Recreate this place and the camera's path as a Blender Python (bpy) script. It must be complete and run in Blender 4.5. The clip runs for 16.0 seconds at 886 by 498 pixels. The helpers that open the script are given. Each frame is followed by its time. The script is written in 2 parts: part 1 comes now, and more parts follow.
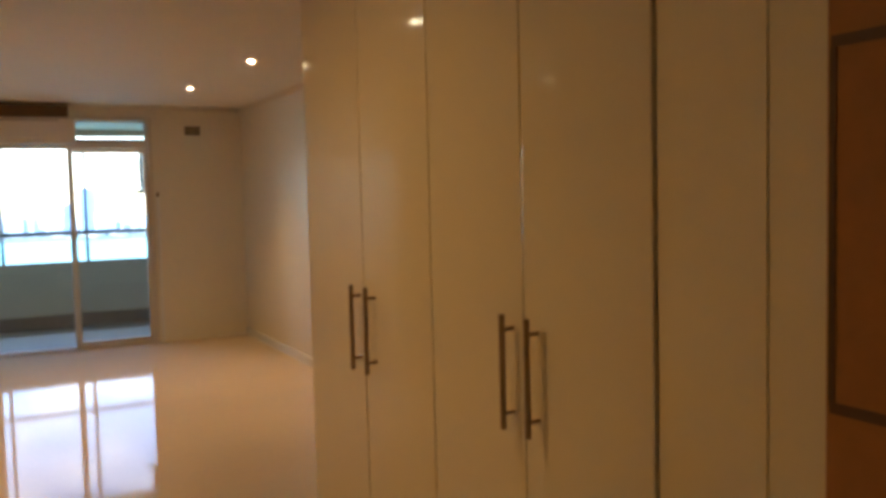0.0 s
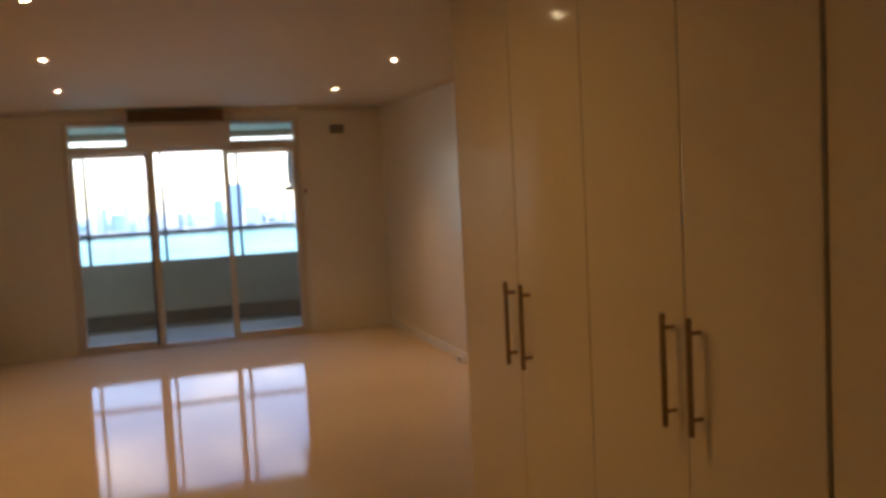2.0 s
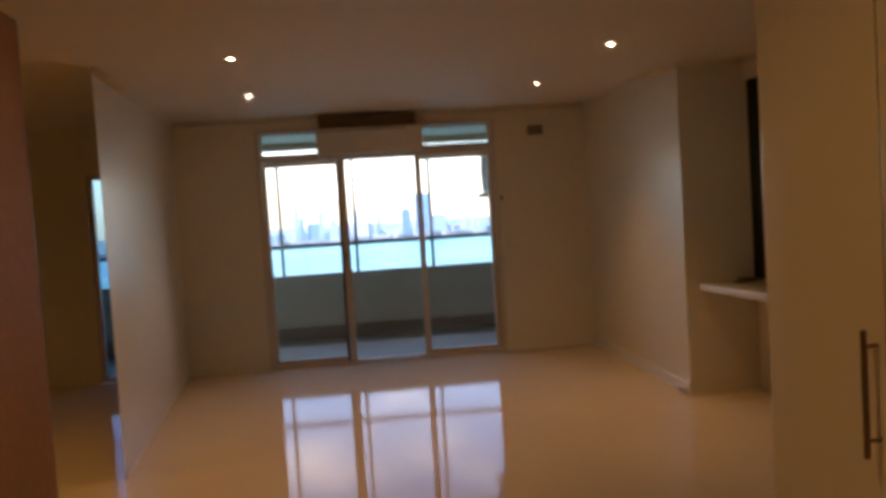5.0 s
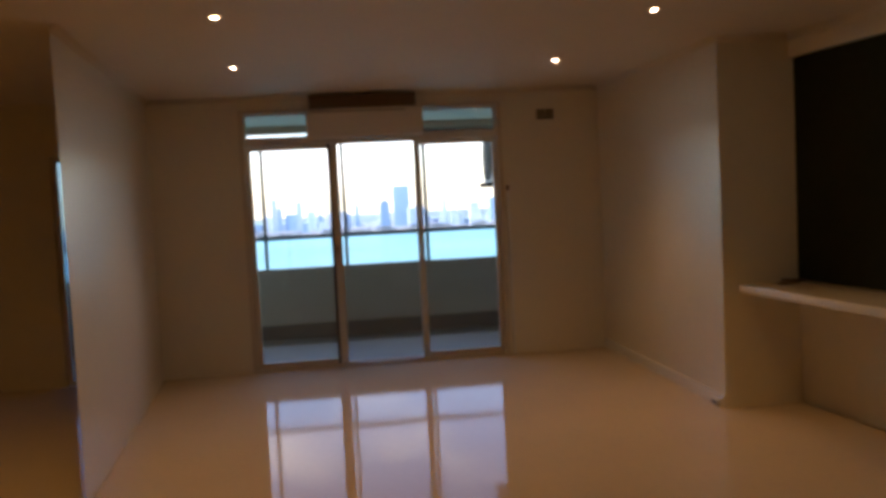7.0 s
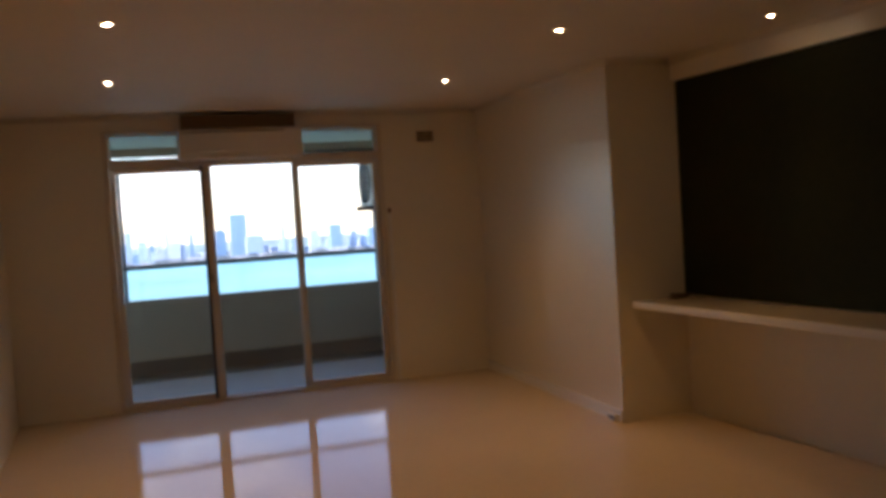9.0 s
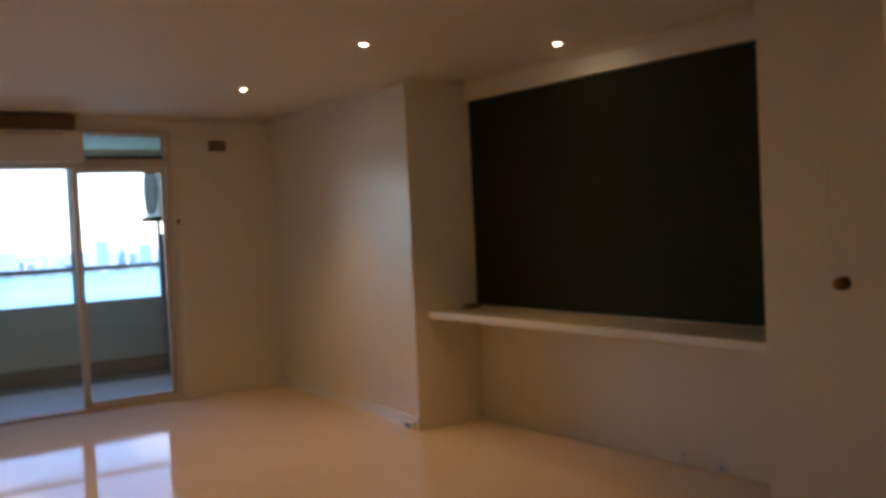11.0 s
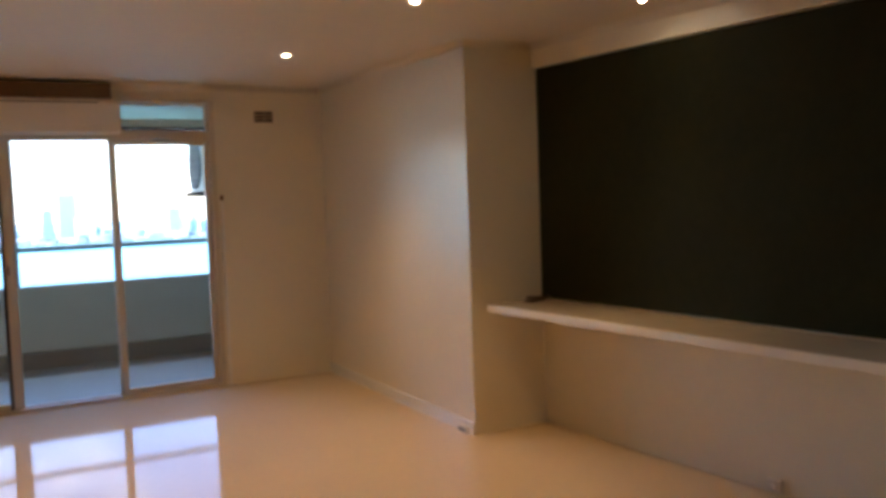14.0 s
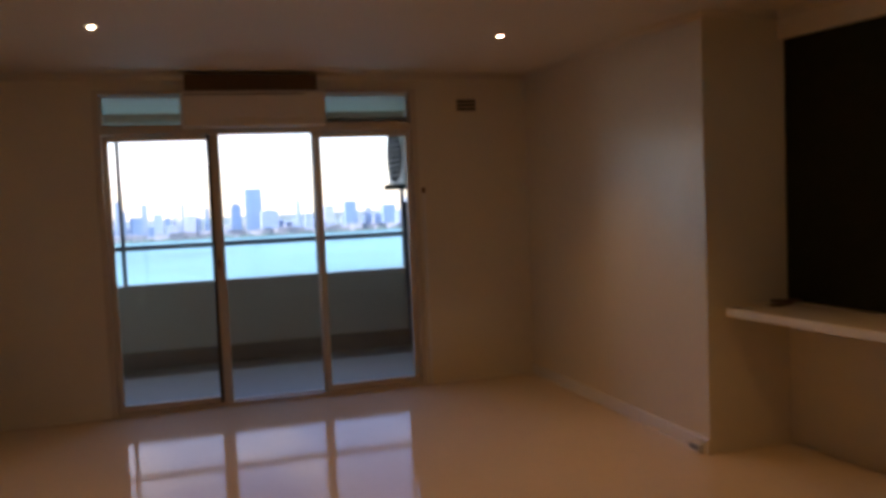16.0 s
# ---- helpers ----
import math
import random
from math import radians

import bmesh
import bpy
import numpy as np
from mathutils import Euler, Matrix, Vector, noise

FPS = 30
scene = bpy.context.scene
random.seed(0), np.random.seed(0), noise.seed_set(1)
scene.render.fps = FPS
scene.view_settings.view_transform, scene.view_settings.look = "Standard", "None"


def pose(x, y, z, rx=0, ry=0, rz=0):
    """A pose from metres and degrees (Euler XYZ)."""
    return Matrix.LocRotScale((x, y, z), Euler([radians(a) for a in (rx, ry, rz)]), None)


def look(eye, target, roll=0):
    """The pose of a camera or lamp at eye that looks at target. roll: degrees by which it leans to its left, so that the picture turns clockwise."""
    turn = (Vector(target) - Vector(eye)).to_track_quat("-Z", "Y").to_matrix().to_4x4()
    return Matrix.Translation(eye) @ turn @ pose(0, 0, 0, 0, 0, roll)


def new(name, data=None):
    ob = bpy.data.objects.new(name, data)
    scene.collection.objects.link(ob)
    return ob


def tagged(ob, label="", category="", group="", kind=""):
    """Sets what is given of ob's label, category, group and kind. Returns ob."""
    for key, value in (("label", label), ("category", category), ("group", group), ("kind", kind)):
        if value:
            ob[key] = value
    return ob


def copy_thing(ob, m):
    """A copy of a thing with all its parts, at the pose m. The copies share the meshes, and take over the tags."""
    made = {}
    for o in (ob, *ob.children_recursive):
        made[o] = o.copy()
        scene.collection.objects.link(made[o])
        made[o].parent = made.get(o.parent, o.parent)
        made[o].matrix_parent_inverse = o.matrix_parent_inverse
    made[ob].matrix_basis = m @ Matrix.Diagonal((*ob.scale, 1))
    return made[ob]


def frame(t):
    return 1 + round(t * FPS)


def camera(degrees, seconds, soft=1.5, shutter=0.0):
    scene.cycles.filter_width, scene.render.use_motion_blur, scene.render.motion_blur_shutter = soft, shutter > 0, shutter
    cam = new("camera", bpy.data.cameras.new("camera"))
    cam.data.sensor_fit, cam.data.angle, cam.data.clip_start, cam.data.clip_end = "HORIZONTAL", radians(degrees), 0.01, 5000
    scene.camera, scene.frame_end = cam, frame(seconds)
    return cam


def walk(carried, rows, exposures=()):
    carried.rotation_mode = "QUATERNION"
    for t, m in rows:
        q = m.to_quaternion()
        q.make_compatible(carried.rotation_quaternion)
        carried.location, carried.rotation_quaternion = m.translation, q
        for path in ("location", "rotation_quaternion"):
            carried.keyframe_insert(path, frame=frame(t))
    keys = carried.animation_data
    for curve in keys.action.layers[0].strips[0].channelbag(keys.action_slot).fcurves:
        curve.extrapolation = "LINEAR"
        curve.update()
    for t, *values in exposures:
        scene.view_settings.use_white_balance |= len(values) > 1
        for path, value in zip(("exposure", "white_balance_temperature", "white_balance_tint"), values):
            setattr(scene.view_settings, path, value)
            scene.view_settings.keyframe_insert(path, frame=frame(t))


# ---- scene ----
PATH = [
    (0, (0.851, -9.776, 1.575), (1.761, -8.0, 1.441), -1.4),
    (0.5, (0.851, -9.791, 1.578), (1.71, -7.99, 1.443), -1.6),
    (1, (0.834, -9.786, 1.582), (1.628, -7.956, 1.444), -2.0),
    (1.5, (0.799, -9.796, 1.599), (1.514, -7.934, 1.454), -2.5),
    (2, (0.78, -9.807, 1.609), (1.403, -7.913, 1.46), -2.9),
    (2.5, (0.777, -9.717, 1.61), (1.299, -7.792, 1.465), -3.0),
    (3, (0.749, -9.592, 1.611), (1.168, -7.641, 1.482), -3.0),
    (3.5, (0.752, -9.475, 1.607), (1.078, -7.505, 1.493), -3.3),
    (4, (0.762, -9.318, 1.63), (1.022, -7.338, 1.519), -3.5),
    (4.5, (0.805, -9.148, 1.613), (1.02, -7.162, 1.508), -3.6),
    (7, (0.667, -8.193, 1.582), (0.931, -6.214, 1.455), -2.9),
    (7.5, (0.635, -8.051, 1.564), (0.946, -6.078, 1.452), -2.8),
    (8, (0.587, -7.964, 1.569), (0.96, -6.002, 1.469), -3.0),
    (8.5, (0.486, -7.931, 1.577), (0.96, -5.991, 1.485), -3.4),
    (9, (0.312, -7.955, 1.566), (0.935, -6.057, 1.48), -3.6),
    (9.5, (0.163, -8.023, 1.557), (0.94, -6.182, 1.476), -3.6),
    (10, (0.148, -8.023, 1.53), (1.053, -6.241, 1.458), -3.2),
    (12.5, (0.26, -7.749, 1.525), (1.426, -6.127, 1.433), -2.6),
    (13, (0.334, -7.695, 1.549), (1.462, -6.046, 1.443), -2.2),
    (13.5, (0.481, -7.579, 1.578), (1.526, -5.878, 1.458), -2.3),
    (14, (0.55, -7.398, 1.593), (1.495, -5.641, 1.462), -2.0),
    (14.5, (0.515, -7.229, 1.599), (1.366, -5.424, 1.46), -2.1),
    (15, (0.454, -7.115, 1.606), (1.208, -5.267, 1.464), -2.2),
    (15.5, (0.414, -6.978, 1.616), (1.074, -5.095, 1.474), -2.4),
    (16, (0.44, -6.862, 1.594), (1.029, -4.956, 1.461), -2.4),
]
cam = camera(54.0, 16.0, soft=4.1)
EXPOSURES = [(0.0, 3.23, 6400, 10), (1.0, 3.03, 6400, 10), (2.0, 2.55, 6850, 18), (4.5, 2.30, 6850, 20), (7.0, 1.95, 6850, 21), (10.0, 1.95, 6850, 23),
             (12.4, 3.88, 4550, 7), (13.0, 3.93, 4650, 7), (13.5, 3.68, 5250, 10), (14.0, 3.15, 5950, 16), (14.5, 2.70, 6400, 18), (15.0, 2.40, 6650, 21),
             (16.0, 1.75, 6800, 27)]
walk(cam, [(t, look(eye, target, roll)) for t, eye, target, roll in PATH], EXPOSURES)

# ---- light -------------------------------------------------------------------
world = bpy.data.worlds.new("sky")
scene.world = world
world.use_nodes = True
wn = world.node_tree.nodes
sky = wn.new("ShaderNodeTexSky")
sky.sky_type = 'NISHITA'
sky.sun_disc = False
sky.sun_elevation = radians(40)
sky.sun_rotation = radians(248)
sky.air_density = 1.3
sky.dust_density = 0.4
sky.ozone_density = 2.0
# loose white clouds over the blue
wl = world.node_tree.links
wco, wmap, wno, wra, wmx = (wn.new("ShaderNodeTexCoord"), wn.new("ShaderNodeMapping"), wn.new("ShaderNodeTexNoise"),
                            wn.new("ShaderNodeValToRGB"), wn.new("ShaderNodeMix"))
wmap.inputs["Scale"].default_value = (3.0, 3.0, 7.0)
wno.inputs["Scale"].default_value, wno.inputs["Detail"].default_value = 1.6, 6
wra.color_ramp.elements[0].position, wra.color_ramp.elements[1].position = 0.58, 0.74
wmx.data_type = 'RGBA'
wmx.inputs[7].default_value = (7.6, 7.5, 7.8, 1)
wl.new(wco.outputs["Generated"], wmap.inputs[0]), wl.new(wmap.outputs[0], wno.inputs["Vector"])
wl.new(wno.outputs[0], wra.inputs[0]), wl.new(wra.outputs[0], wmx.inputs[0])
wtint = wn.new("ShaderNodeMix")
wtint.data_type, wtint.blend_type = 'RGBA', 'MULTIPLY'
wtint.inputs[0].default_value = 1.0
wtint.inputs[7].default_value = (0.79, 0.885, 1.14, 1)
wl.new(sky.outputs[0], wtint.inputs[6]), wl.new(wtint.outputs[2], wmx.inputs[6])
wl.new(wmx.outputs[2], wn["Background"].inputs[0])
wn["Background"].inputs[1].default_value = 0.15

sun = new("sun", bpy.data.lights.new("sun", 'SUN'))
sun.data.energy, sun.data.angle, sun.data.color = 3.5, radians(0.5), (1.0, 0.95, 0.87)
sun.matrix_world = look((-71, -29, 64.3), (0, 0, 0))

H = 2.55           # ceiling height
LAMP_W = 6.6      # each downlight
LAMP_C = (1.0, 0.53, 0.14)

# ---- materials ---------------------------------------------------------------


def mat(name, color, rough=0.6, metal=0.0, vary=0.06, scale=6.0, bump=0.0, bump_scale=60.0, coat=0.0, spec=0.5):
    """A plain surface with two scales of mottling and a fine relief."""
    m = bpy.data.materials.new(name)
    m.use_nodes = True
    n, l = m.node_tree.nodes, m.node_tree.links
    b = n["Principled BSDF"]
    b.inputs["Roughness"].default_value = rough
    b.inputs["Metallic"].default_value = metal
    b.inputs["Coat Weight"].default_value = coat
    b.inputs["Specular IOR Level"].default_value = spec
    co = n.new("ShaderNodeTexCoord")
    big, fine = n.new("ShaderNodeTexNoise"), n.new("ShaderNodeTexNoise")
    big.inputs["Scale"].default_value, fine.inputs["Scale"].default_value = scale * 0.2, scale * 4
    big.inputs["Detail"].default_value = fine.inputs["Detail"].default_value = 4
    add = n.new("ShaderNodeMath")
    add.operation = 'MULTIPLY_ADD'
    add.inputs[1].default_value = 0.5
    ramp = n.new("ShaderNodeValToRGB")
    lo = [c * (1 - vary) for c in color]
    hi = [min(1, c * (1 + vary)) for c in color]
    ramp.color_ramp.elements[0].color, ramp.color_ramp.elements[1].color = (*lo, 1), (*hi, 1)
    ramp.color_ramp.elements[0].position, ramp.color_ramp.elements[1].position = 0.45, 0.95
    l.new(co.outputs["Object"], big.inputs["Vector"]), l.new(co.outputs["Object"], fine.inputs["Vector"])
    l.new(fine.outputs[0], add.inputs[0]), l.new(big.outputs[0], add.inputs[2])
    l.new(add.outputs[0], ramp.inputs[0]), l.new(ramp.outputs[0], b.inputs["Base Color"])
    if bump:
        bn, bp = n.new("ShaderNodeTexNoise"), n.new("ShaderNodeBump")
        bn.inputs["Scale"].default_value, bn.inputs["Detail"].default_value = bump_scale, 3
        bp.inputs["Strength"].default_value, bp.inputs["Distance"].default_value = bump, 0.01
        l.new(co.outputs["Object"], bn.inputs["Vector"]), l.new(bn.outputs[0], bp.inputs["Height"])
        l.new(bp.outputs[0], b.inputs["Normal"])
    return m


def glow(name, color, strength):
    m = bpy.data.materials.new(name)
    m.use_nodes = True
    b = m.node_tree.nodes["Principled BSDF"]
    b.inputs["Base Color"].default_value = (*color, 1)
    b.inputs["Emission Color"].default_value = (*color, 1)
    b.inputs["Emission Strength"].default_value = strength
    return m


def glass_mat(name, tint=(1, 1, 1)):
    """Thin clear pane: lets light straight through, with a faint mirror."""
    m = bpy.data.materials.new(name)
    m.use_nodes = True
    n, l = m.node_tree.nodes, m.node_tree.links
    n.remove(n["Principled BSDF"])
    t, g, mix, f = (n.new("ShaderNodeBsdfTransparent"), n.new("ShaderNodeBsdfGlossy"), n.new("ShaderNodeMixShader"),
                    n.new("ShaderNodeFresnel"))
    t.inputs[0].default_value = (*tint, 1)
    g.inputs["Roughness"].default_value = 0.01
    f.inputs[0].default_value = 1.45
    l.new(f.outputs[0], mix.inputs[0]), l.new(t.outputs[0], mix.inputs[1]), l.new(g.outputs[0], mix.inputs[2])
    l.new(mix.outputs[0], n["Material Output"].inputs[0])
    return m


WALL = mat("wall_paint", (0.80, 0.74, 0.60), 0.32, vary=0.03, scale=3, bump=0.08, bump_scale=140, spec=0.65)
CEIL = mat("ceiling_paint", (0.77, 0.70, 0.58), 0.7, vary=0.03, scale=3, bump=0.06, bump_scale=90)
TRIM = mat("gloss_trim_paint", (0.88, 0.87, 0.84), 0.18, vary=0.02, spec=0.7)
FLOOR = mat("polished_cream_tile", (0.70, 0.59, 0.45), 0.06, vary=0.05, scale=5, bump=0.018, bump_scale=1.7, spec=0.06)
DOORW = mat("satin_white_lacquer", (0.78, 0.73, 0.63), 0.065, vary=0.02, scale=2, bump=0.008, bump_scale=12, spec=0.42)
GAP = mat("dark_gap", (0.10, 0.07, 0.04), 0.9)
STEEL = mat("brushed_nickel", (0.30, 0.21, 0.15), 0.32, metal=1.0, vary=0.1, scale=40)
BRONZE = mat("dark_bronze", (0.20, 0.11, 0.05), 0.3, metal=1.0, vary=0.15, scale=30)
BOARD = mat("dark_green_chalk_paint", (0.021, 0.0222, 0.0085), 0.7, vary=0.25, scale=5, bump=0.05, bump_scale=60, spec=0.15)
COUNTER = mat("cream_polished_stone", (0.72, 0.66, 0.55), 0.1, vary=0.08, scale=18)
ALU = mat("cream_aluminium", (0.66, 0.58, 0.46), 0.38, vary=0.04, scale=10)
ALU_DARK = mat("dark_aluminium_seal", (0.05, 0.04, 0.035), 0.45, vary=0.1)
PLAST = mat("white_plastic", (0.78, 0.74, 0.68), 0.4, vary=0.02)
AC_SHADE = mat("brown_ac_shade", (0.13, 0.075, 0.04), 0.7, vary=0.2)
VENT = mat("terracotta_vent", (0.66, 0.56, 0.42), 0.8, vary=0.1)
VENTHOLE = mat("vent_hole", (0.03, 0.02, 0.012), 0.9)
BALC = mat("balcony_render", (0.41, 0.355, 0.28), 0.85, vary=0.06, scale=4, bump=0.2, bump_scale=80)
BALCFL = mat("balcony_tile", (0.36, 0.315, 0.25), 0.5, vary=0.08, scale=6)
KERB = mat("brown_kerb_tile", (0.14, 0.105, 0.075), 0.6, vary=0.12, scale=10)
SOFFIT = mat("balcony_soffit", (0.46, 0.35, 0.25), 0.8, vary=0.05)
FRAME = mat("grey_window_frame", (0.16, 0.17, 0.18), 0.45, vary=0.06)
WOOD = mat("brown_timber_door", (0.42, 0.21, 0.075), 0.6, vary=0.18, scale=9, spec=0.25)
WOODP = mat("honey_timber_door", (0.38, 0.16, 0.045), 0.55, vary=0.15, scale=8)
DARKW = mat("dark_timber_frame", (0.10, 0.05, 0.025), 0.45, vary=0.2, scale=12)
LEAD = mat("metal_grey", (0.30, 0.31, 0.32), 0.45, metal=0.6)
FINS = mat("black_grille", (0.02, 0.023, 0.028), 0.9, spec=0.05)
UNIT = mat("condenser_paint", (0.72, 0.73, 0.72), 0.45, vary=0.03)
PANE = glass_mat("clear_glass", (0.96, 0.98, 0.98))
TINTED = glass_mat("blue_tinted_glass", (0.42, 0.54, 0.62))
LAMP = glow("lamp_lens", (1.0, 0.80, 0.50), 28.0)
# distance haze is mixed into these tower colours, paler and bluer
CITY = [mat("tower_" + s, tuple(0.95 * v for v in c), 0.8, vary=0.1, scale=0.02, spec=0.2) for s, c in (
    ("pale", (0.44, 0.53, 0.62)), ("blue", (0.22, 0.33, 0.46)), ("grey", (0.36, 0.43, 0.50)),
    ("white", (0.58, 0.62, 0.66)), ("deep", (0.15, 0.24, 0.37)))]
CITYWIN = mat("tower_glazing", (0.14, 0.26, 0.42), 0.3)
LOWRISE = mat("low_buildings", (0.4, 0.45, 0.5), 0.7)
ln = LOWRISE.node_tree.nodes
lgeo, lramp = ln.new("ShaderNodeNewGeometry"), ln.new("ShaderNodeValToRGB")
lramp.color_ramp.elements[0].color, lramp.color_ramp.elements[1].color = (0.06, 0.09, 0.12, 1), (0.42, 0.44, 0.46, 1)
LOWRISE.node_tree.links.new(lgeo.outputs["Random Per Island"], lramp.inputs[0])
LOWRISE.node_tree.links.new(lramp.outputs[0], ln["Principled BSDF"].inputs["Base Color"])
SHORE = mat("shore_green", (0.12, 0.18, 0.17), 0.9, vary=0.3, scale=0.01)

# ---- mesh helpers ------------------------------------------------------------


def part(name, bm, material, parent=None, label=""):
    me = bpy.data.meshes.new(name)
    bmesh.ops.recalc_face_normals(bm, faces=bm.faces[:])
    bm.to_mesh(me)
    bm.free()
    me.materials.append(material)
    ob = new(name, me)
    if parent:
        ob.parent = parent
    if label:
        tagged(ob, label)
    return ob


def add_box(bm, x0, x1, y0, y1, z0, z1, bevel=0.0):
    vs = bmesh.ops.create_cube(bm, size=1.0)["verts"]
    for v in vs:
        v.co = Vector(((x0 + x1) / 2 + v.co.x * (x1 - x0), (y0 + y1) / 2 + v.co.y * (y1 - y0),
                       (z0 + z1) / 2 + v.co.z * (z1 - z0)))
    if bevel:
        es = list({e for v in vs for e in v.link_edges})
        bmesh.ops.bevel(bm, geom=es, offset=bevel, segments=2, affect='EDGES', profile=0.6)


def box(x0, x1, y0, y1, z0, z1, bevel=0.0):
    bm = bmesh.new()
    add_box(bm, x0, x1, y0, y1, z0, z1, bevel)
    return bm


def add_rod(bm, a, b, r, seg=12, r2=None):
    a, b = Vector(a), Vector(b)
    m = Matrix.Translation((a + b) / 2) @ (b - a).to_track_quat("Z", "Y").to_matrix().to_4x4()
    bmesh.ops.create_cone(bm, cap_ends=True, segments=seg, radius1=r, radius2=r if r2 is None else r2,
                          depth=(b - a).length, matrix=m)


def rod(a, b, r, seg=12, r2=None):
    bm = bmesh.new()
    add_rod(bm, a, b, r, seg, r2)
    return bm


def prism(outline, z0, z1):
    """An upright solid over a flat outline."""
    bm = bmesh.new()
    low = [bm.verts.new((x, y, z0)) for x, y in outline]
    top = [bm.verts.new((x, y, z1)) for x, y in outline]
    n = len(outline)
    bm.faces.new(low), bm.faces.new(top)
    for i in range(n):
        bm.faces.new((low[i], low[(i + 1) % n], top[(i + 1) % n], top[i]))
    return bm


def thing(name, label, category, at=(0, 0, 0), group=""):
    ob = new(name)
    ob.location = at
    return tagged(ob, label, category, group)


def fixed(name, bm, material, label, category="wall"):
    return tagged(part(name, bm, material), label, category, kind="structure")


# ---- plan --------------------------------------------------------------------
# y = 0: inner face of the window wall, y < 0 inside; x to the right of the door's opening
XR = 3.345                     # long wall with the skirting
NB, NF, NN = 3.91, -2.56, -5.345  # niche: back, far side, near side
SK = math.tan(radians(5.0))      # the side walls run a little askew of the window wall


def askew(x, y0, y):
    return x + SK * (y0 - y)


WX, W0 = 1.852, -8.615           # wardrobe front and near end
LW0, LW1 = (-0.885, 0.0), (-0.675, -3.45)   # partition on the other side
DX0, DX1, DH = -0.075, 2.375, 2.425   # opening of the sliding door with its toplight

fixed("floor", box(-4.2, 6.6, -11.2, 0.0, -0.12, 0.0), FLOOR, "glossy polished cream floor reflecting the window", "floor")
fixed("ceiling", box(-4.2, 6.6, -11.2, 0.25, H, H + 0.15), CEIL, "flat white ceiling with recessed downlights", "ceiling")

# window wall, with the sliding door and the neighbouring room's window
W2A, W2B = -1.74, -1.36
bm = bmesh.new()
add_box(bm, DX1, 6.6, 0.0, 0.22, 0, H)
add_box(bm, DX0, DX1, 0.0, 0.22, DH, H)
add_box(bm, W2B, DX0, 0.0, 0.22, 0, H)
add_box(bm, W2A, W2B, 0.0, 0.22, 2.08, H)
add_box(bm, -4.2, W2A, 0.0, 0.22, 0, H)
fixed("wall_north", bm, WALL, "cream painted wall around the sliding door")
fixed("wall_east", prism([(XR - 0.01, 0), (4.4, 0), (4.4, NF), (XR, NF)], 0, H), WALL, "cream painted wall washed by daylight")
NE = askew(NB, NF, NN)
fixed("wall_niche", prism([(NB, NF), (5.0, NF), (5.0, NN), (NE, NN)], 0, H), WALL, "back wall of a recess under a stone shelf")
fixed("wall_niche_header", prism([(NB - 0.05, NF), (NB - 0.002, NF), (NE - 0.002, NN), (NE - 0.05, NN)], 2.39, H), WALL,
      "shallow header above the blackboard")
EX, DW0, DW1 = 3.60, -5.667, -6.42     # wall beside the recess and its flush door
bm = prism([(EX, NN), (5.0, NN), (5.0, DW0), (askew(EX, NN, DW0), DW0)], 0, H)
fixed("wall_east_2", bm, WALL, "cream painted wall beside the recess")
fixed("wall_east_3", prism([(askew(EX, NN, DW1), DW1), (5.0, DW1), (5.0, -7.3), (askew(EX, NN, -7.3), -7.3)], 0, H), WALL,
      "cream painted wall beyond the flush door")
fixed("wall_over_door", prism([(askew(EX, NN, DW0), DW0), (5.0, DW0), (5.0, DW1), (askew(EX, NN, DW1), DW1)], 2.44, H), WALL,
      "wall above the flush door")
fixed("wall_behind_door", box(4.2, 5.0, DW1, DW0, 0, 2.44), WALL, "dark closet behind the flush door")
fixed("wall_return", box(WX + 0.6, 4.0, -7.42, -7.301, 0, H), WALL, "plain wall behind the wardrobe end")
fixed("wall_west", prism([LW0, LW1, (LW1[0] - 0.12, LW1[1] + 0.5), (LW0[0] - 0.12, 0)], 0, H), WALL,
      "cream partition wall lit by daylight from the window")

# hall and the rooms beside it
fixed("wall_hall", box(-0.16, -0.01, -11.0, -7.26, 0, H), WALL, "hall wall beside the open timber door")
fixed("wall_south", box(-4.2, 6.6, -11.2, -11.0, 0, H), WALL, "plain end wall of the hall")
fixed("wall_far_west", box(-4.2, -4.05, -11.0, 0.0, 0, H), WALL, "plain wall of the neighbouring room")
fixed("wall_hall_2", box(WX + 0.008, 2.6, -8.855, W0 - 0.0015, 0, H), WALL, "narrow wall beside the wardrobe")
fixed("wall_hall_3", box(WX + 0.011, 2.6, -8.957, -8.855, 0, H), WALL, "door jamb beside the wardrobe")
fixed("wall_hall_4", box(WX + 0.013, 2.6, -9.82, -8.957, 2.3, H), WALL, "wall above the hall door")
fixed("wall_hall_5", box(WX + 0.013, 2.6, -11.0, -9.82, 0, H), WALL, "wall beyond the hall door")

# unseen, added so that no sky light leaks in behind the wardrobe
fixed("wall_sky_block", box(6.45, 6.6, -11.0, 0.0, 0, H), WALL, "unseen wall added to close the side room off from the sky")

# skirting
bm = prism([(XR - 0.025, -0.001), (XR - 0.01, -0.001), (XR, NF), (XR - 0.015, NF)], 0, 0.085)
fixed("baseboard", bm, TRIM, "glossy white skirting board", "skirting")

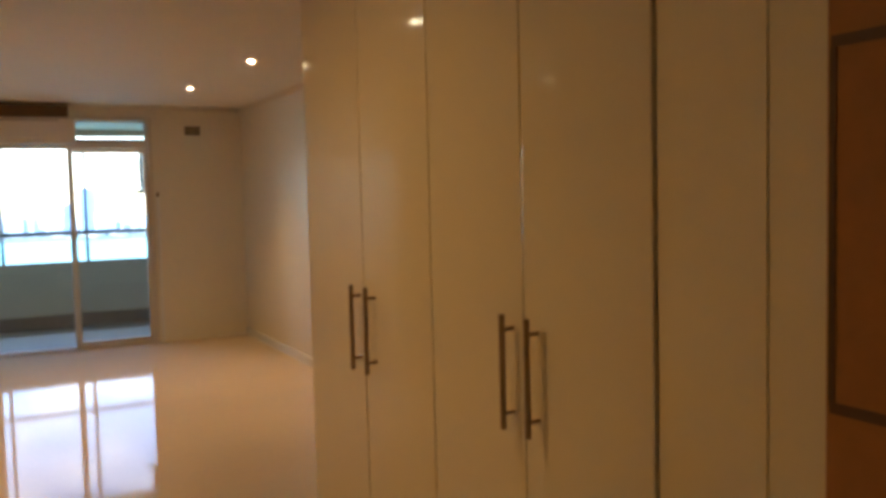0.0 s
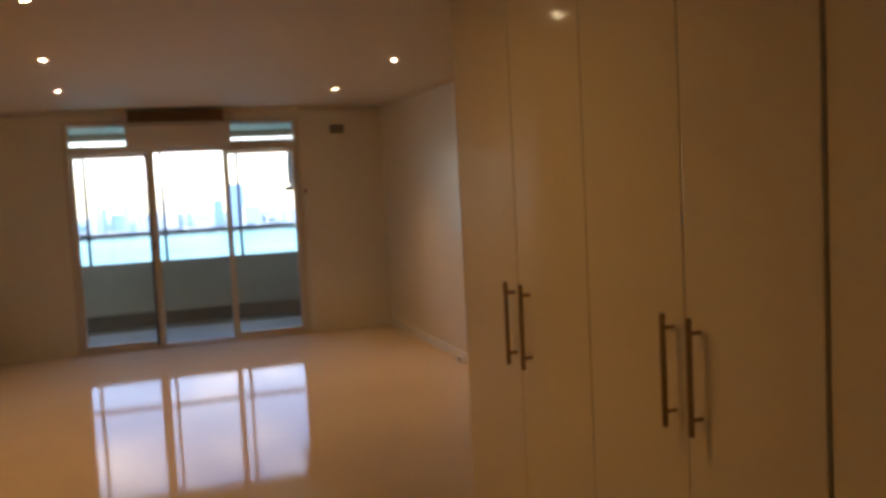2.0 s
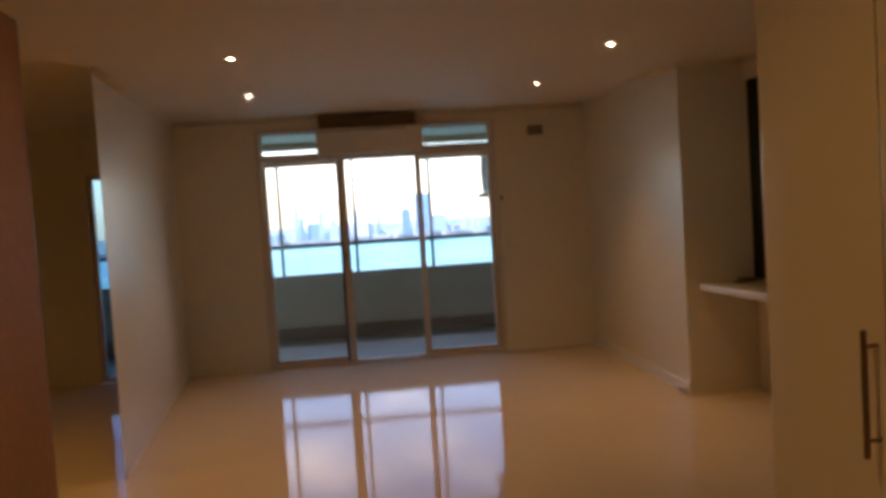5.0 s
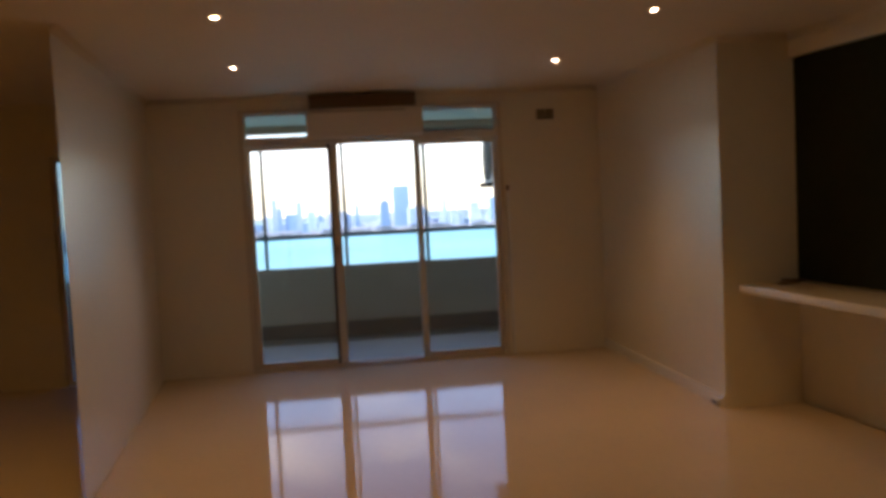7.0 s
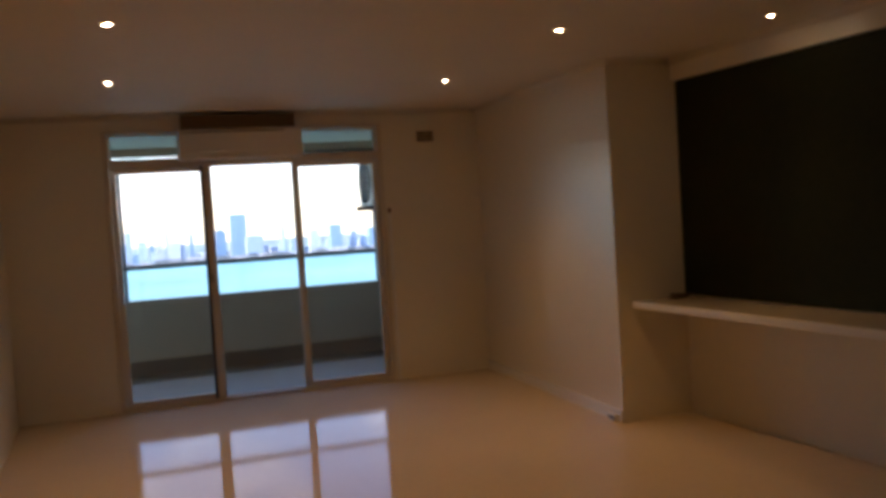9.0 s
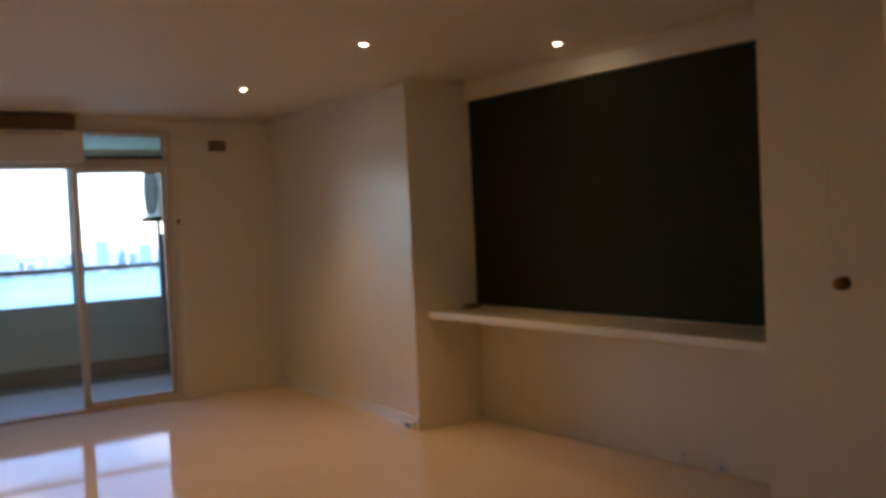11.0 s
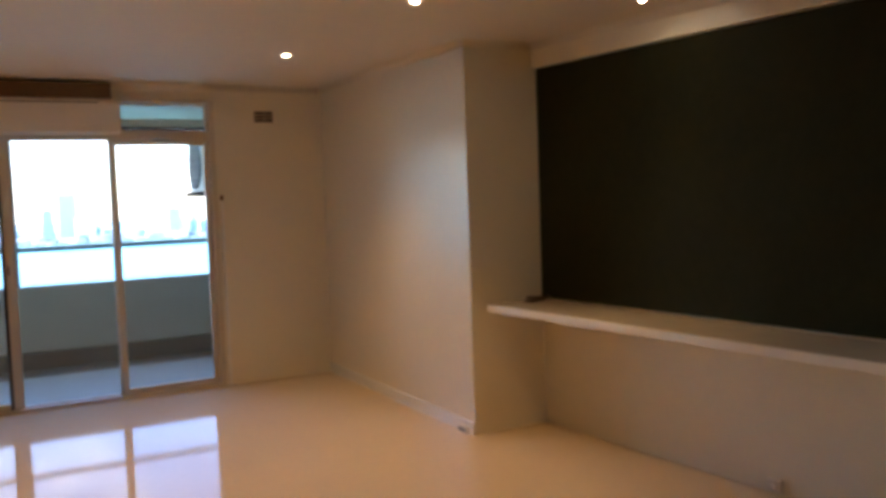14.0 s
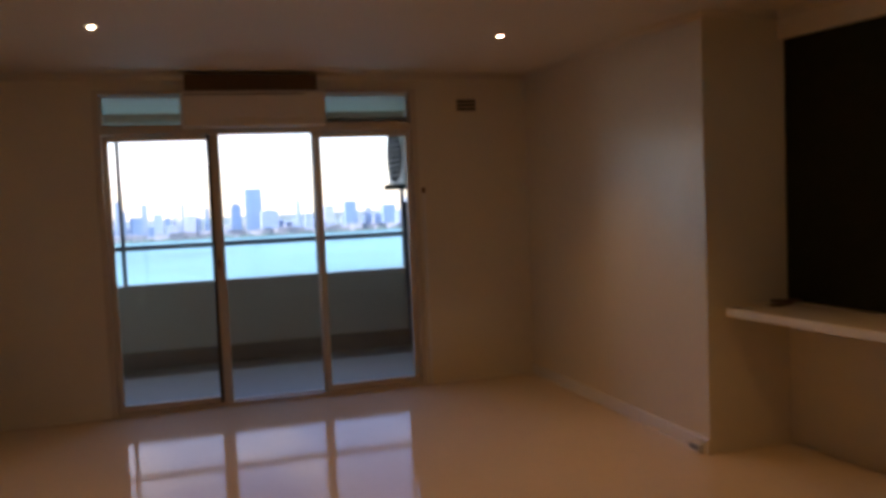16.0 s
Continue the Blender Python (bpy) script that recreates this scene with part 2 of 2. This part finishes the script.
# ---- sliding door ------------------------------------------------------------


def frame_bars(bm, x0, x1, z0, z1, y0, y1, w, bottom=None):
    b = bottom or w
    add_box(bm, x0, x0 + w, y0, y1, z0, z1, 0.004)
    add_box(bm, x1 - w, x1, y0, y1, z0, z1, 0.004)
    add_box(bm, x0 + w, x1 - w, y0, y1, z1 - w, z1, 0.004)
    add_box(bm, x0 + w, x1 - w, y0, y1, z0, z0 + b, 0.004)


door = tagged(new("door_1"), "cream aluminium three-leaf sliding glass door with toplights", "sliding door", kind="structure")
bm = bmesh.new()
add_box(bm, DX0, DX0 + 0.045, -0.02, 0.14, 0, DH, 0.004)
add_box(bm, DX1 - 0.045, DX1, -0.02, 0.14, 0, DH, 0.004)
add_box(bm, DX0 + 0.045, DX1 - 0.045, -0.02, 0.14, DH - 0.025, DH, 0.004)
add_box(bm, DX0 + 0.045, DX1 - 0.045, -0.015, 0.058, 2.10, 2.162, 0.004)
add_box(bm, DX0 + 0.045, DX1 - 0.045, 0.100, 0.14, 2.12, 2.162, 0.004)
add_box(bm, DX0 + 0.045, DX1 - 0.045, -0.01, 0.14, 0, 0.025, 0.004)
part("outer_frame", bm, ALU, door)
leaves = ((-0.028, 0.785, 0.02), (0.77, 1.578, 0.062), (1.545, 2.328, 0.02))
for x0, x1, y in leaves:
    bm = bmesh.new()
    frame_bars(bm, x0, x1, 0.027 if y < 0.05 else 0.018, 2.098 if y < 0.05 else 2.138, y, y + 0.036, 0.045, 0.05 if y < 0.05 else 0.015)
    leaf = part("leaf", bm, ALU, door)
    pane = part("pane", box(x0 + 0.04, x1 - 0.04, y + 0.015, y + 0.021, 0.03, 2.06 if y < 0.05 else 2.1), PANE, leaf, "clear glass pane")
    pane.visible_shadow = False
part("seal", box(0.716, 0.742, 0.012, 0.056, 0.03, 2.096), ALU_DARK, door, "dark meeting stile")
bm = rod((0.762, 0.012, 1.07), (0.762, 0.012, 1.14), 0.009)
part("pull", bm, STEEL, door, "small bright metal pull")
for x0, x1 in ((-0.028, 0.56), (1.60, 2.328)):
    bm = bmesh.new()
    frame_bars(bm, x0, x1, 2.164, DH - 0.027, 0.04, 0.07, 0.02)
    top = part("toplight", bm, ALU, door)
    p = part("pane", box(x0 + 0.015, x1 - 0.015, 0.052, 0.057, 2.18, DH - 0.03), PANE, top, "clear glass pane")
    p.visible_shadow = False
part("sash_bar", box(1.622, 2.306, 0.030, 0.050, 2.1845, 2.208, 0.003), ALU_DARK, door, "dark lower sash bar of the toplight")
part("infill_panel", box(0.562, 1.598, 0.03, 0.08, 2.164, DH - 0.027), PLAST, door, "white infill panel")

part("jamb_bead", box(DX1 + 0.026, DX1 + 0.048, -0.024, -0.001, 0.002, 1.58, 0.003), TRIM, door, "white bead beside the jamb")
part("latch", box(DX1 + 0.022, DX1 + 0.05, -0.02, -0.001, 1.585, 1.63, 0.004), BRONZE, door, "small dark latch")

# window of the neighbouring room
win2 = tagged(new("window_1"), "window of the neighbouring room over the water", "window", kind="structure")
bm = bmesh.new()
frame_bars(bm, W2A, W2B, 0.0, 2.08, 0.03, 0.09, 0.045)
part("frame", bm, ALU, win2)
p = part("pane", box(W2A + 0.04, W2B - 0.04, 0.055, 0.062, 0.04, 2.04), TINTED, win2, "blue tinted glass pane")
p.visible_shadow = False

# ---- balcony -----------------------------------------------------------------
BY = 2.15
fixed("balcony_floor", box(-4.2, 3.4, 0.0, BY + 0.15, -0.2, -0.04), BALCFL, "pale grey balcony floor", "balcony")
fixed("balcony_parapet", box(-4.2, 3.4, BY, BY + 0.15, -0.04, 0.79), BALC, "grey green rendered balcony parapet", "parapet")
fixed("balcony_kerb", box(-4.2, 2.85, BY - 0.05, BY - 0.003, -0.036, 0.13), KERB, "brown tiled kerb along the parapet", "kerb")
# added dark strip, makes the dark band at the kerb's foot taller
fixed("balcony_dark_strip", box(-4.2, 2.85, 1.72, BY - 0.052, -0.044, -0.034), KERB, "dark brown strip on the floor in front of the kerb", "gutter")
fixed("balcony_soffit", box(-4.2, 3.4, 0.22, BY + 0.2, 2.46, 2.75), SOFFIT, "pale green balcony soffit", "ceiling")
fixed("balcony_beam", box(-4.2, 3.4, BY, BY + 0.2, 2.372, 2.46), SOFFIT, "edge beam of the balcony above", "beam")
fixed("balcony_side_wall", box(2.85, 3.4, 0.22, BY, -0.04, 2.46), BALC, "rendered side wall of the balcony", "wall")
# added out of view, stops sun entering at the balcony's far end
fixed("balcony_sun_block", box(-4.4, -4.2, 0.22, BY + 0.2, -0.2, 2.75), BALC, "unseen end wall added to keep the sun off the balcony", "wall")
rail = thing("balcony_rail", "dark grey metal rail with posts on the parapet", "railing", (0, BY + 0.07, 0.79))
part("top_rail", box(-4.15, 2.84, -0.025, 0.025, 0.34, 0.39, 0.006), FRAME, rail)
for x in (-2.86, -1.92, -0.98, -0.04, 0.90, 1.875, 2.81):
    part("post", box(x - 0.02, x + 0.02, -0.02, 0.02, 0.0, 1.54, 0.005), FRAME, rail)

# ---- distance ----------------------------------------------------------------
SEA = -80.0


def water_mat():
    m = mat("turquoise_water", (0.10, 0.26, 0.27), 0.45, vary=0.25, scale=0.02, bump=0.3, bump_scale=0.15, spec=0.2)
    return m


fixed("water", box(-2600, 2600, 12, 1905, SEA - 3, SEA), water_mat(), "calm turquoise bay below the flats", "water")
fixed("ground", box(-2600, 2600, 1905, 4200, SEA - 4, SEA + 1.5), SHORE, "far shore under the skyline", "shore")
rng = random.Random(7)


def tower(x, y, w, d, h, m, stories, cap):
    t = thing("tower_block", "hazy pale tower block on the far shore", "building", (x, y, SEA + 1.5), "skyline across the bay")
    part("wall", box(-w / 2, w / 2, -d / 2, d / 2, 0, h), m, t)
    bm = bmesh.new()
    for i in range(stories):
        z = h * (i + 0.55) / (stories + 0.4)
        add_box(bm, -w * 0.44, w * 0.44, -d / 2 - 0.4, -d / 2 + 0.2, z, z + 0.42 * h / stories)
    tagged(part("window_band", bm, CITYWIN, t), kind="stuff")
    if cap:
        part("roof", box(-w * cap, w * cap, -d * 0.3, d * 0.3, h, h * 1.07), m, t)
    return t


# main towers: offset across, width, height, shade
TOWERS = ((-135, 11, 77, 2, 0), (-125, 10, 56, 1, 0.2), (-95, 31, 44, 1, 0), (-78, 12, 69, 2, 0), (-50, 18, 49, 0, 0), (-24, 20, 25, 3, 0), (3, 7, 67, 2, 0), (17, 25, 44, 3, 0), (34, 18, 38, 2, 0), (56, 8, 56, 1, 0.2), (124, 22, 59, 4, 0.3), (164, 37, 93, 1, 0), (193, 39, 46, 2, 0.2), (219, 15, 23, 0, 0.2), (260, 9, 64, 0, 0.3), (288, 13, 36, 0, 0), (337, 23, 51, 3, 0), (380, 27, 59, 1, 0), (402, 15, 31, 0, 0.3), (428, 13, 44, 2, 0), (455, 20, 31, 0, 0.2), (474, 20, 38, 2, 0.2), (504, 18, 33, 0, 0.2))
FAR = tuple((x, w, h, k, 0) for x, w, h, k in ((-310, 24, 44, 1), (-370, 30, 58, 2), (-440, 26, 40, 3), (480, 30, 48, 1), (530, 26, 62, 2),
                                              (590, 34, 40, 0), (650, 28, 54, 1), (720, 30, 44, 3), (800, 26, 58, 2), (880, 34, 40, 1), (960, 28, 50, 0)))
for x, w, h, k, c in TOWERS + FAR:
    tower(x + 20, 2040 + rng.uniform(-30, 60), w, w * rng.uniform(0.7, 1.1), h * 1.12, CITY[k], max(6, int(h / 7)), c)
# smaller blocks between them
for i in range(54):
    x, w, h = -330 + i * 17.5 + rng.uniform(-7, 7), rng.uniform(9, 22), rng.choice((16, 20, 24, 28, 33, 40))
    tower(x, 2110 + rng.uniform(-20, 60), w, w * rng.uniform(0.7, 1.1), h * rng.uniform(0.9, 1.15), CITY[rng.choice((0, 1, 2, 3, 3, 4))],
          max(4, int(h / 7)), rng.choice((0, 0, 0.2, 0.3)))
bm = bmesh.new()
for i in range(420):
    x, y = rng.uniform(-900, 1100), rng.uniform(1930, 2010)
    w, h = rng.uniform(8, 30), rng.uniform(3, 15)
    add_box(bm, x - w / 2, x + w / 2, y - 8, y + 8, SEA + 1, SEA + 1.5 + h)
low = tagged(part("low_buildings", bm, LOWRISE), "pale low buildings along the far shore", "buildings", kind="stuff")
bm = bmesh.new()
for i in range(260):
    x = rng.uniform(-900, 1100)
    y = rng.uniform(1912, 1926)
    r = rng.uniform(2, 5)
    bmesh.ops.create_icosphere(bm, subdivisions=1, radius=r, matrix=Matrix.Translation((x, y, SEA + 1 + r * 0.5)) @ Matrix.Diagonal((1.6, 1, rng.uniform(0.6, 1), 1)))
tagged(part("shore_trees", bm, SHORE), "line of trees along the far shore", "trees", kind="stuff")

# ---- wardrobe ----------------------------------------------------------------
wardrobe = thing("wardrobe", "tall fitted cream wardrobe with four satin doors", "wardrobe", (WX, W0, 0))
wardrobe.rotation_euler.z = radians(3.1)
WL = 1.602
part("carcass", box(0.024, 0.62, 0, WL, 0.0, H - 0.002), DOORW, wardrobe)
part("plinth", box(0.012, 0.024, 0.002, WL - 0.002, 0.0, 0.09), DOORW, wardrobe)
# dark sheet behind the doors, gives the open joints their shade by colour
part("shadow_gap", box(0.0195, 0.0238, 0.004, WL - 0.004, 0.09, H - 0.005), GAP, wardrobe)
edges = (0.0, 0.387, 0.780, 1.180, WL)
handles = (0.336, 0.426, 1.108, 1.205)
for i in range(4):
    a, b = edges[i] + 0.0025, edges[i + 1] - 0.0025
    d = part("door", box(0.0, 0.019, a, b, 0.095, H - 0.012, 0.002), DOORW, wardrobe)
    y = handles[i]
    bm = bmesh.new()
    add_rod(bm, (-0.03, y, 1.060), (-0.03, y, 1.308), 0.0065, 14)
    for z in (1.093, 1.276):
        add_rod(bm, (-0.03, y, z), (0.0, y, z), 0.0045, 10)
    part("bar_handle", bm, STEEL, d, "brushed nickel bar handle")

# ---- niche -------------------------------------------------------------------
ASK = radians(5.0)
NL = (NF - NN) / math.cos(ASK)
board = tagged(part("blackboard", box(-0.022, -0.001, 0.004, NL - 0.012, 0.864, 2.386, 0.003), BOARD),
               "large dark green blackboard filling the recess wall", "blackboard")
board.location, board.rotation_euler.z = (NE, NN, 0), ASK
shelf = thing("counter_shelf", "cream polished stone shelf across the recess", "shelf", (askew(3.44, NF, NN), NN, 0.815))
shelf.rotation_euler.z = ASK
part("slab", box(0.0, NB - 3.44 - 0.026, 0.006, NL - 0.042, 0.0, 0.042, 0.006), COUNTER, shelf)
# lip is painted lighter than the slab, for the light its edge catches
part("front_lip", box(-0.012, -0.001, 0.006, NL - 0.05, -0.004, 0.044, 0.005), TRIM, shelf)
bm = bmesh.new()
for x, y, z, a in ((0.0, 0.0, 0.0, 20), (0.05, 0.03, 0.0125, -35)):
    m = Matrix.Translation((x, y, z)) @ Matrix.Rotation(radians(a), 4, 'Z')
    bmesh.ops.create_cube(bm, size=1.0, matrix=m @ Matrix.Diagonal((0.16, 0.05, 0.012, 1)))
offcut = tagged(part("timber_offcut", bm, DARKW), "dark flat timber pieces lying on the shelf corner", "offcut")
offcut.location = (NB - 0.15, NF - 0.12, 0.8635)
sock = thing("floor_socket", "small white outlet box low on the recess wall", "socket", (askew(NB, NF, -4.36), -4.36, 0.0))
sock.rotation_euler.z = ASK
part("plate", box(-0.03, -0.001, -0.04, 0.04, 0.015, 0.075, 0.004), PLAST, sock)
part("plug", box(-0.05, -0.03, -0.012, 0.012, 0.03, 0.055, 0.003), PLAST, sock)

stub = thing("cable_outlet", "small white cable outlet at the foot of the recess wall", "outlet", (askew(NB, NF, -4.66), -4.66, 0.0))
stub.rotation_euler.z = ASK
part("plate", box(-0.018, -0.001, -0.03, 0.03, 0.012, 0.055, 0.004), PLAST, stub)
part("grommet", rod((-0.024, 0.0, 0.033), (-0.018, 0.0, 0.033), 0.009, 12), LEAD, stub)

# flush door beside the niche
fd = tagged(new("door_2"), "closed flush cream door with a small round bronze knob", "door", kind="structure")
fd.location, fd.rotation_euler.z = (askew(EX, NN, DW1), DW1, 0), ASK
DL = (DW0 - DW1) / math.cos(ASK)
leaf = part("leaf", box(0.0008, 0.044, 0.0004, DL - 0.0006, 0.002, 2.4394, 0.0004), WALL, fd)
bm = bmesh.new()
KY, KZ = DL - 0.06, 1.163
add_rod(bm, (0.0015, KY, KZ), (-0.008, KY, KZ), 0.03, 20)
add_rod(bm, (-0.008, KY, KZ), (-0.035, KY, KZ), 0.011, 14)
bmesh.ops.create_uvsphere(bm, u_segments=18, v_segments=12, radius=0.026,
                          matrix=Matrix.Translation((-0.048, KY, KZ)) @ Matrix.Diagonal((0.75, 1, 1, 1)))
part("door_knob", bm, BRONZE, leaf, "round dark bronze knob")

# ---- timber door at the hall -------------------------------------------------
td = thing("timber_door", "open brown timber door leaf beside the hall", "door", (0.045, -7.56, 0))
tl = part("leaf", box(-0.04, 0.0, 0.0, 0.8, 0.008, 2.10, 0.004), WOOD, td)
part("edge_strip", box(-0.038, -0.002, 0.8, 0.806, 0.01, 2.098), DARKW, tl)

# ---- door in the hall --------------------------------------------------------
pd = tagged(new("door_3"), "closed timber door with a dark-bordered panel in the hall", "door", kind="structure")
pd.location = (WX + 0.0112, -9.823, 0)
pl = part("leaf", box(0.0, 0.04, 0.002, 0.870, 0.008, 2.29, 0.003), WOODP, pd)
for k, (z0, z1) in enumerate(((0.2, 1.12), (1.255, 1.77))):
    bm = bmesh.new()
    add_box(bm, -0.0015, 0.0, 0.05, 0.86, z0, z0 + 0.016)
    add_box(bm, -0.0015, 0.0, 0.05, 0.86, z1 - 0.016, z1)
    add_box(bm, -0.0015, 0.0, 0.05, 0.062, z0 + 0.016, z1 - 0.016)
    add_box(bm, -0.0015, 0.0, 0.852, 0.862, z0 + 0.016, z1 - 0.016)
    part("panel_border", bm, DARKW, pl, "dark panel border")

# ---- downlights --------------------------------------------------------------


def ring_mesh(r0, r1, z0, z1, seg=28):
    bm = bmesh.new()
    rows = []
    for r, z in ((r0, z1), (r0, z0 + 0.002), (r0 + 0.004, z0), (r1 - 0.004, z0), (r1, z0 + 0.003), (r1, z1)):
        rows.append([bm.verts.new((r * math.cos(2 * math.pi * i / seg), r * math.sin(2 * math.pi * i / seg), z)) for i in range(seg)])
    for a, b in zip(rows, rows[1:]):
        for i in range(seg):
            bm.faces.new((a[i], a[(i + 1) % seg], b[(i + 1) % seg], b[i]))
    return bm


first = thing("downlight", "small round recessed downlight glowing warm in the ceiling", "downlight", (0.162, -3.527, H), "ceiling downlights")
part("trim_ring", ring_mesh(0.019, 0.038, -0.006, 0.0), TRIM, first)
part("lens", rod((0, 0, -0.0035), (0, 0, -0.0005), 0.019, 24), LAMP, first, "glowing warm lens")
# last two are added out of view, lighting the wardrobe and the side room
spots = [(0.162, -3.527), (0.083, -1.81), (0.285, -5.36), (2.468, -1.696), (2.555, -3.467), (3.67, -3.874), (0.75, -7.65), (-2.2, -3.6)]
for i, (x, y) in enumerate(spots):
    if i:
        copy_thing(first, pose(x, y, H))
    lamp = new("downlight_lamp", bpy.data.lights.new("downlight_lamp", 'SPOT'))
    lamp.data.energy, lamp.data.color = LAMP_W * (0.25 if x > 3 else 1.15 if x > 2 else 0.58 if y < -7 else 1.2 if x < -1 else 0.9 if y < -5 else 1.0), LAMP_C
    lamp.data.spot_size, lamp.data.spot_blend, lamp.data.shadow_soft_size = radians(66 if x > 3 else 94 if x > 2 else 155 if y < -7 or x < -1 else 112 if y < -5 else 88), 1.0, 0.03
    lamp.location = (x, y, H - 0.02)

# ---- air conditioner ---------------------------------------------------------
ac = thing("air_conditioner", "white wall-mounted split air conditioner with dark shade slats on top", "air conditioner", (0.55, -0.2, 2.14))
part("body", box(0.0, 1.06, 0.0, 0.198, 0.0, 0.262, 0.012), PLAST, ac)
part("front_panel", box(0.006, 1.054, -0.012, 0.0, 0.055, 0.245, 0.005), PLAST, ac)
part("outlet", box(0.05, 1.02, 0.02, 0.10, -0.006, 0.0), PLAST, ac, "air outlet flap")
part("line", box(0.02, 0.9, -0.014, -0.011, 0.229, 0.237), GAP, ac, "dark seam")
# brown slats carry the shade between the unit and the ceiling as colour
bm = bmesh.new()
for i in range(9):
    y = 0.006 + i * 0.02
    add_box(bm, 0.03, 1.0, y, y + 0.012, 0.262, 0.385 - 0.004 * i)
part("shade_slats", bm, AC_SHADE, ac, "dark brown slats painting the shade above the unit")

# wall vent
vent = thing("wall_vent", "small brown terracotta vent with slots on the wall", "vent", (2.72, 0, 2.24))
part("plate", box(0, 0.175, -0.012, -0.001, 0, 0.105, 0.003), VENT, vent)
for r in range(3):
    for c in range(2):
        part("slot", box(0.008 + c * 0.082, 0.085 + c * 0.082, -0.0145, -0.011, 0.010 + r * 0.032, 0.031 + r * 0.032), VENTHOLE, vent)

# condenser on the balcony wall


def ellipse_plate(cy, cz, ry, rz, x0, x1, seg=28):
    bm = bmesh.new()
    ends = [[bm.verts.new((x, cy + ry * math.cos(2 * math.pi * i / seg), cz + rz * math.sin(2 * math.pi * i / seg))) for i in range(seg)]
            for x in (x0, x1)]
    for i in range(seg):
        bm.faces.new((ends[0][i], ends[0][(i + 1) % seg], ends[1][(i + 1) % seg], ends[1][i]))
    bm.faces.new(ends[0]), bm.faces.new(ends[1])
    bmesh.ops.recalc_face_normals(bm, faces=bm.faces)
    return bm


def ellipse_ring(cy, cz, ry, rz, x, w, seg=28):
    bm = bmesh.new()
    rows = [[bm.verts.new((x + dx, cy + (ry + dr) * math.cos(2 * math.pi * i / seg), cz + (rz + dr) * math.sin(2 * math.pi * i / seg)))
             for i in range(seg)] for dx, dr in ((0, -w / 2), (0, w / 2), (0.006, w / 2), (0.006, -w / 2))]
    for k in range(4):
        for i in range(seg):
            bm.faces.new((rows[k][i], rows[k][(i + 1) % seg], rows[(k + 1) % 4][(i + 1) % seg], rows[(k + 1) % 4][i]))
    bmesh.ops.recalc_face_normals(bm, faces=bm.faces)
    return bm


cu = thing("condenser_unit", "white outdoor condenser unit on a dark bracket", "condenser", (2.375, 0.50, 1.675))
part("casing", box(0, 0.26, 0, 0.53, 0, 0.48, 0.012), UNIT, cu)
guard = part("fan_guard", ellipse_plate(0.265, 0.245, 0.256, 0.225, -0.008, 0.0), FINS, cu, "dark fan guard")
part("guard_ring", ellipse_ring(0.265, 0.25, 0.13, 0.11, -0.010, 0.005), LEAD, guard)
for i in range(8):
    z = 0.075 + i * 0.045
    w = 0.245 * math.sqrt(max(0.05, 1 - ((z - 0.25) / 0.215) ** 2))
    part("guard_bar", box(-0.010, -0.0075, 0.265 - w, 0.265 + w, z, z + 0.006), UNIT, guard)
for y in (0.04, 0.45):
    part("bracket", box(-0.05, 0.4745, y, y + 0.05, -0.05, -0.002, 0.006), FINS, cu)
bm = bmesh.new()
for a, b in (((2.79, 2.02, 1.5), (2.79, 2.02, 0.75)), ((2.79, 2.02, 0.75), (2.805, 2.02, 0.02))):
    add_rod(bm, a, b, 0.028, 10)
pipe = tagged(part("drain_pipe", bm, FINS), "dark drain pipe running down the balcony corner", "pipe")

# ---- cornice -----------------------------------------------------------------


def cornice(p, q, side, size=0.042):
    """A coved strip under the ceiling from p to q; side: which way the room lies."""
    p, q, n = Vector(p), Vector(q), Vector(side).normalized()
    prof = [(0.002, 0.0), (0.002, -size)]
    for i in range(7):
        a = math.pi / 2 * i / 6
        prof.append((size - size * math.cos(a) * 0.94, -size + size * math.sin(a) * 0.94))
    prof.append((size, 0.0))
    bm = bmesh.new()
    ends = [[bm.verts.new((e.x + n.x * d, e.y + n.y * d, H - 0.002 + z)) for d, z in prof] for e in (p, q)]
    k = len(prof)
    for i in range(k):
        bm.faces.new((ends[0][i], ends[0][(i + 1) % k], ends[1][(i + 1) % k], ends[1][i]))
    bm.faces.new(ends[0]), bm.faces.new(ends[1])
    ob = fixed("cornice", bm, CEIL, "small coved plaster cornice under the ceiling", "cornice")
    for f in ob.data.polygons:
        f.use_smooth = len(f.vertices) == 4


cornice((LW0[0], 0, 0), (XR - 0.01, 0, 0), (0, -1, 0))
cornice((XR - 0.01, 0, 0), (XR, NF, 0), (-1, 0, 0))
cornice((*LW0, 0), (*LW1, 0), (1, 0, 0))
cornice((XR, NF, 0), (NB - 0.05, NF, 0), (0, -1, 0))
cornice((NB - 0.05, NF, 0), (NE - 0.05, NN, 0), (-1, 0, 0))
cornice((EX, NN, 0), (askew(EX, NN, -7.3), -7.3, 0), (-1, 0, 0))

cap = thing("cable_box", "small grey cable box on the skirting end", "cable box", (XR - 0.02, NF + 0.10, 0.0))
part("case", box(-0.022, -0.001, -0.06, 0.06, 0.0, 0.05, 0.005), PLAST, cap)
part("cover", box(-0.027, -0.022, -0.045, 0.045, 0.012, 0.04, 0.002), LEAD, cap)
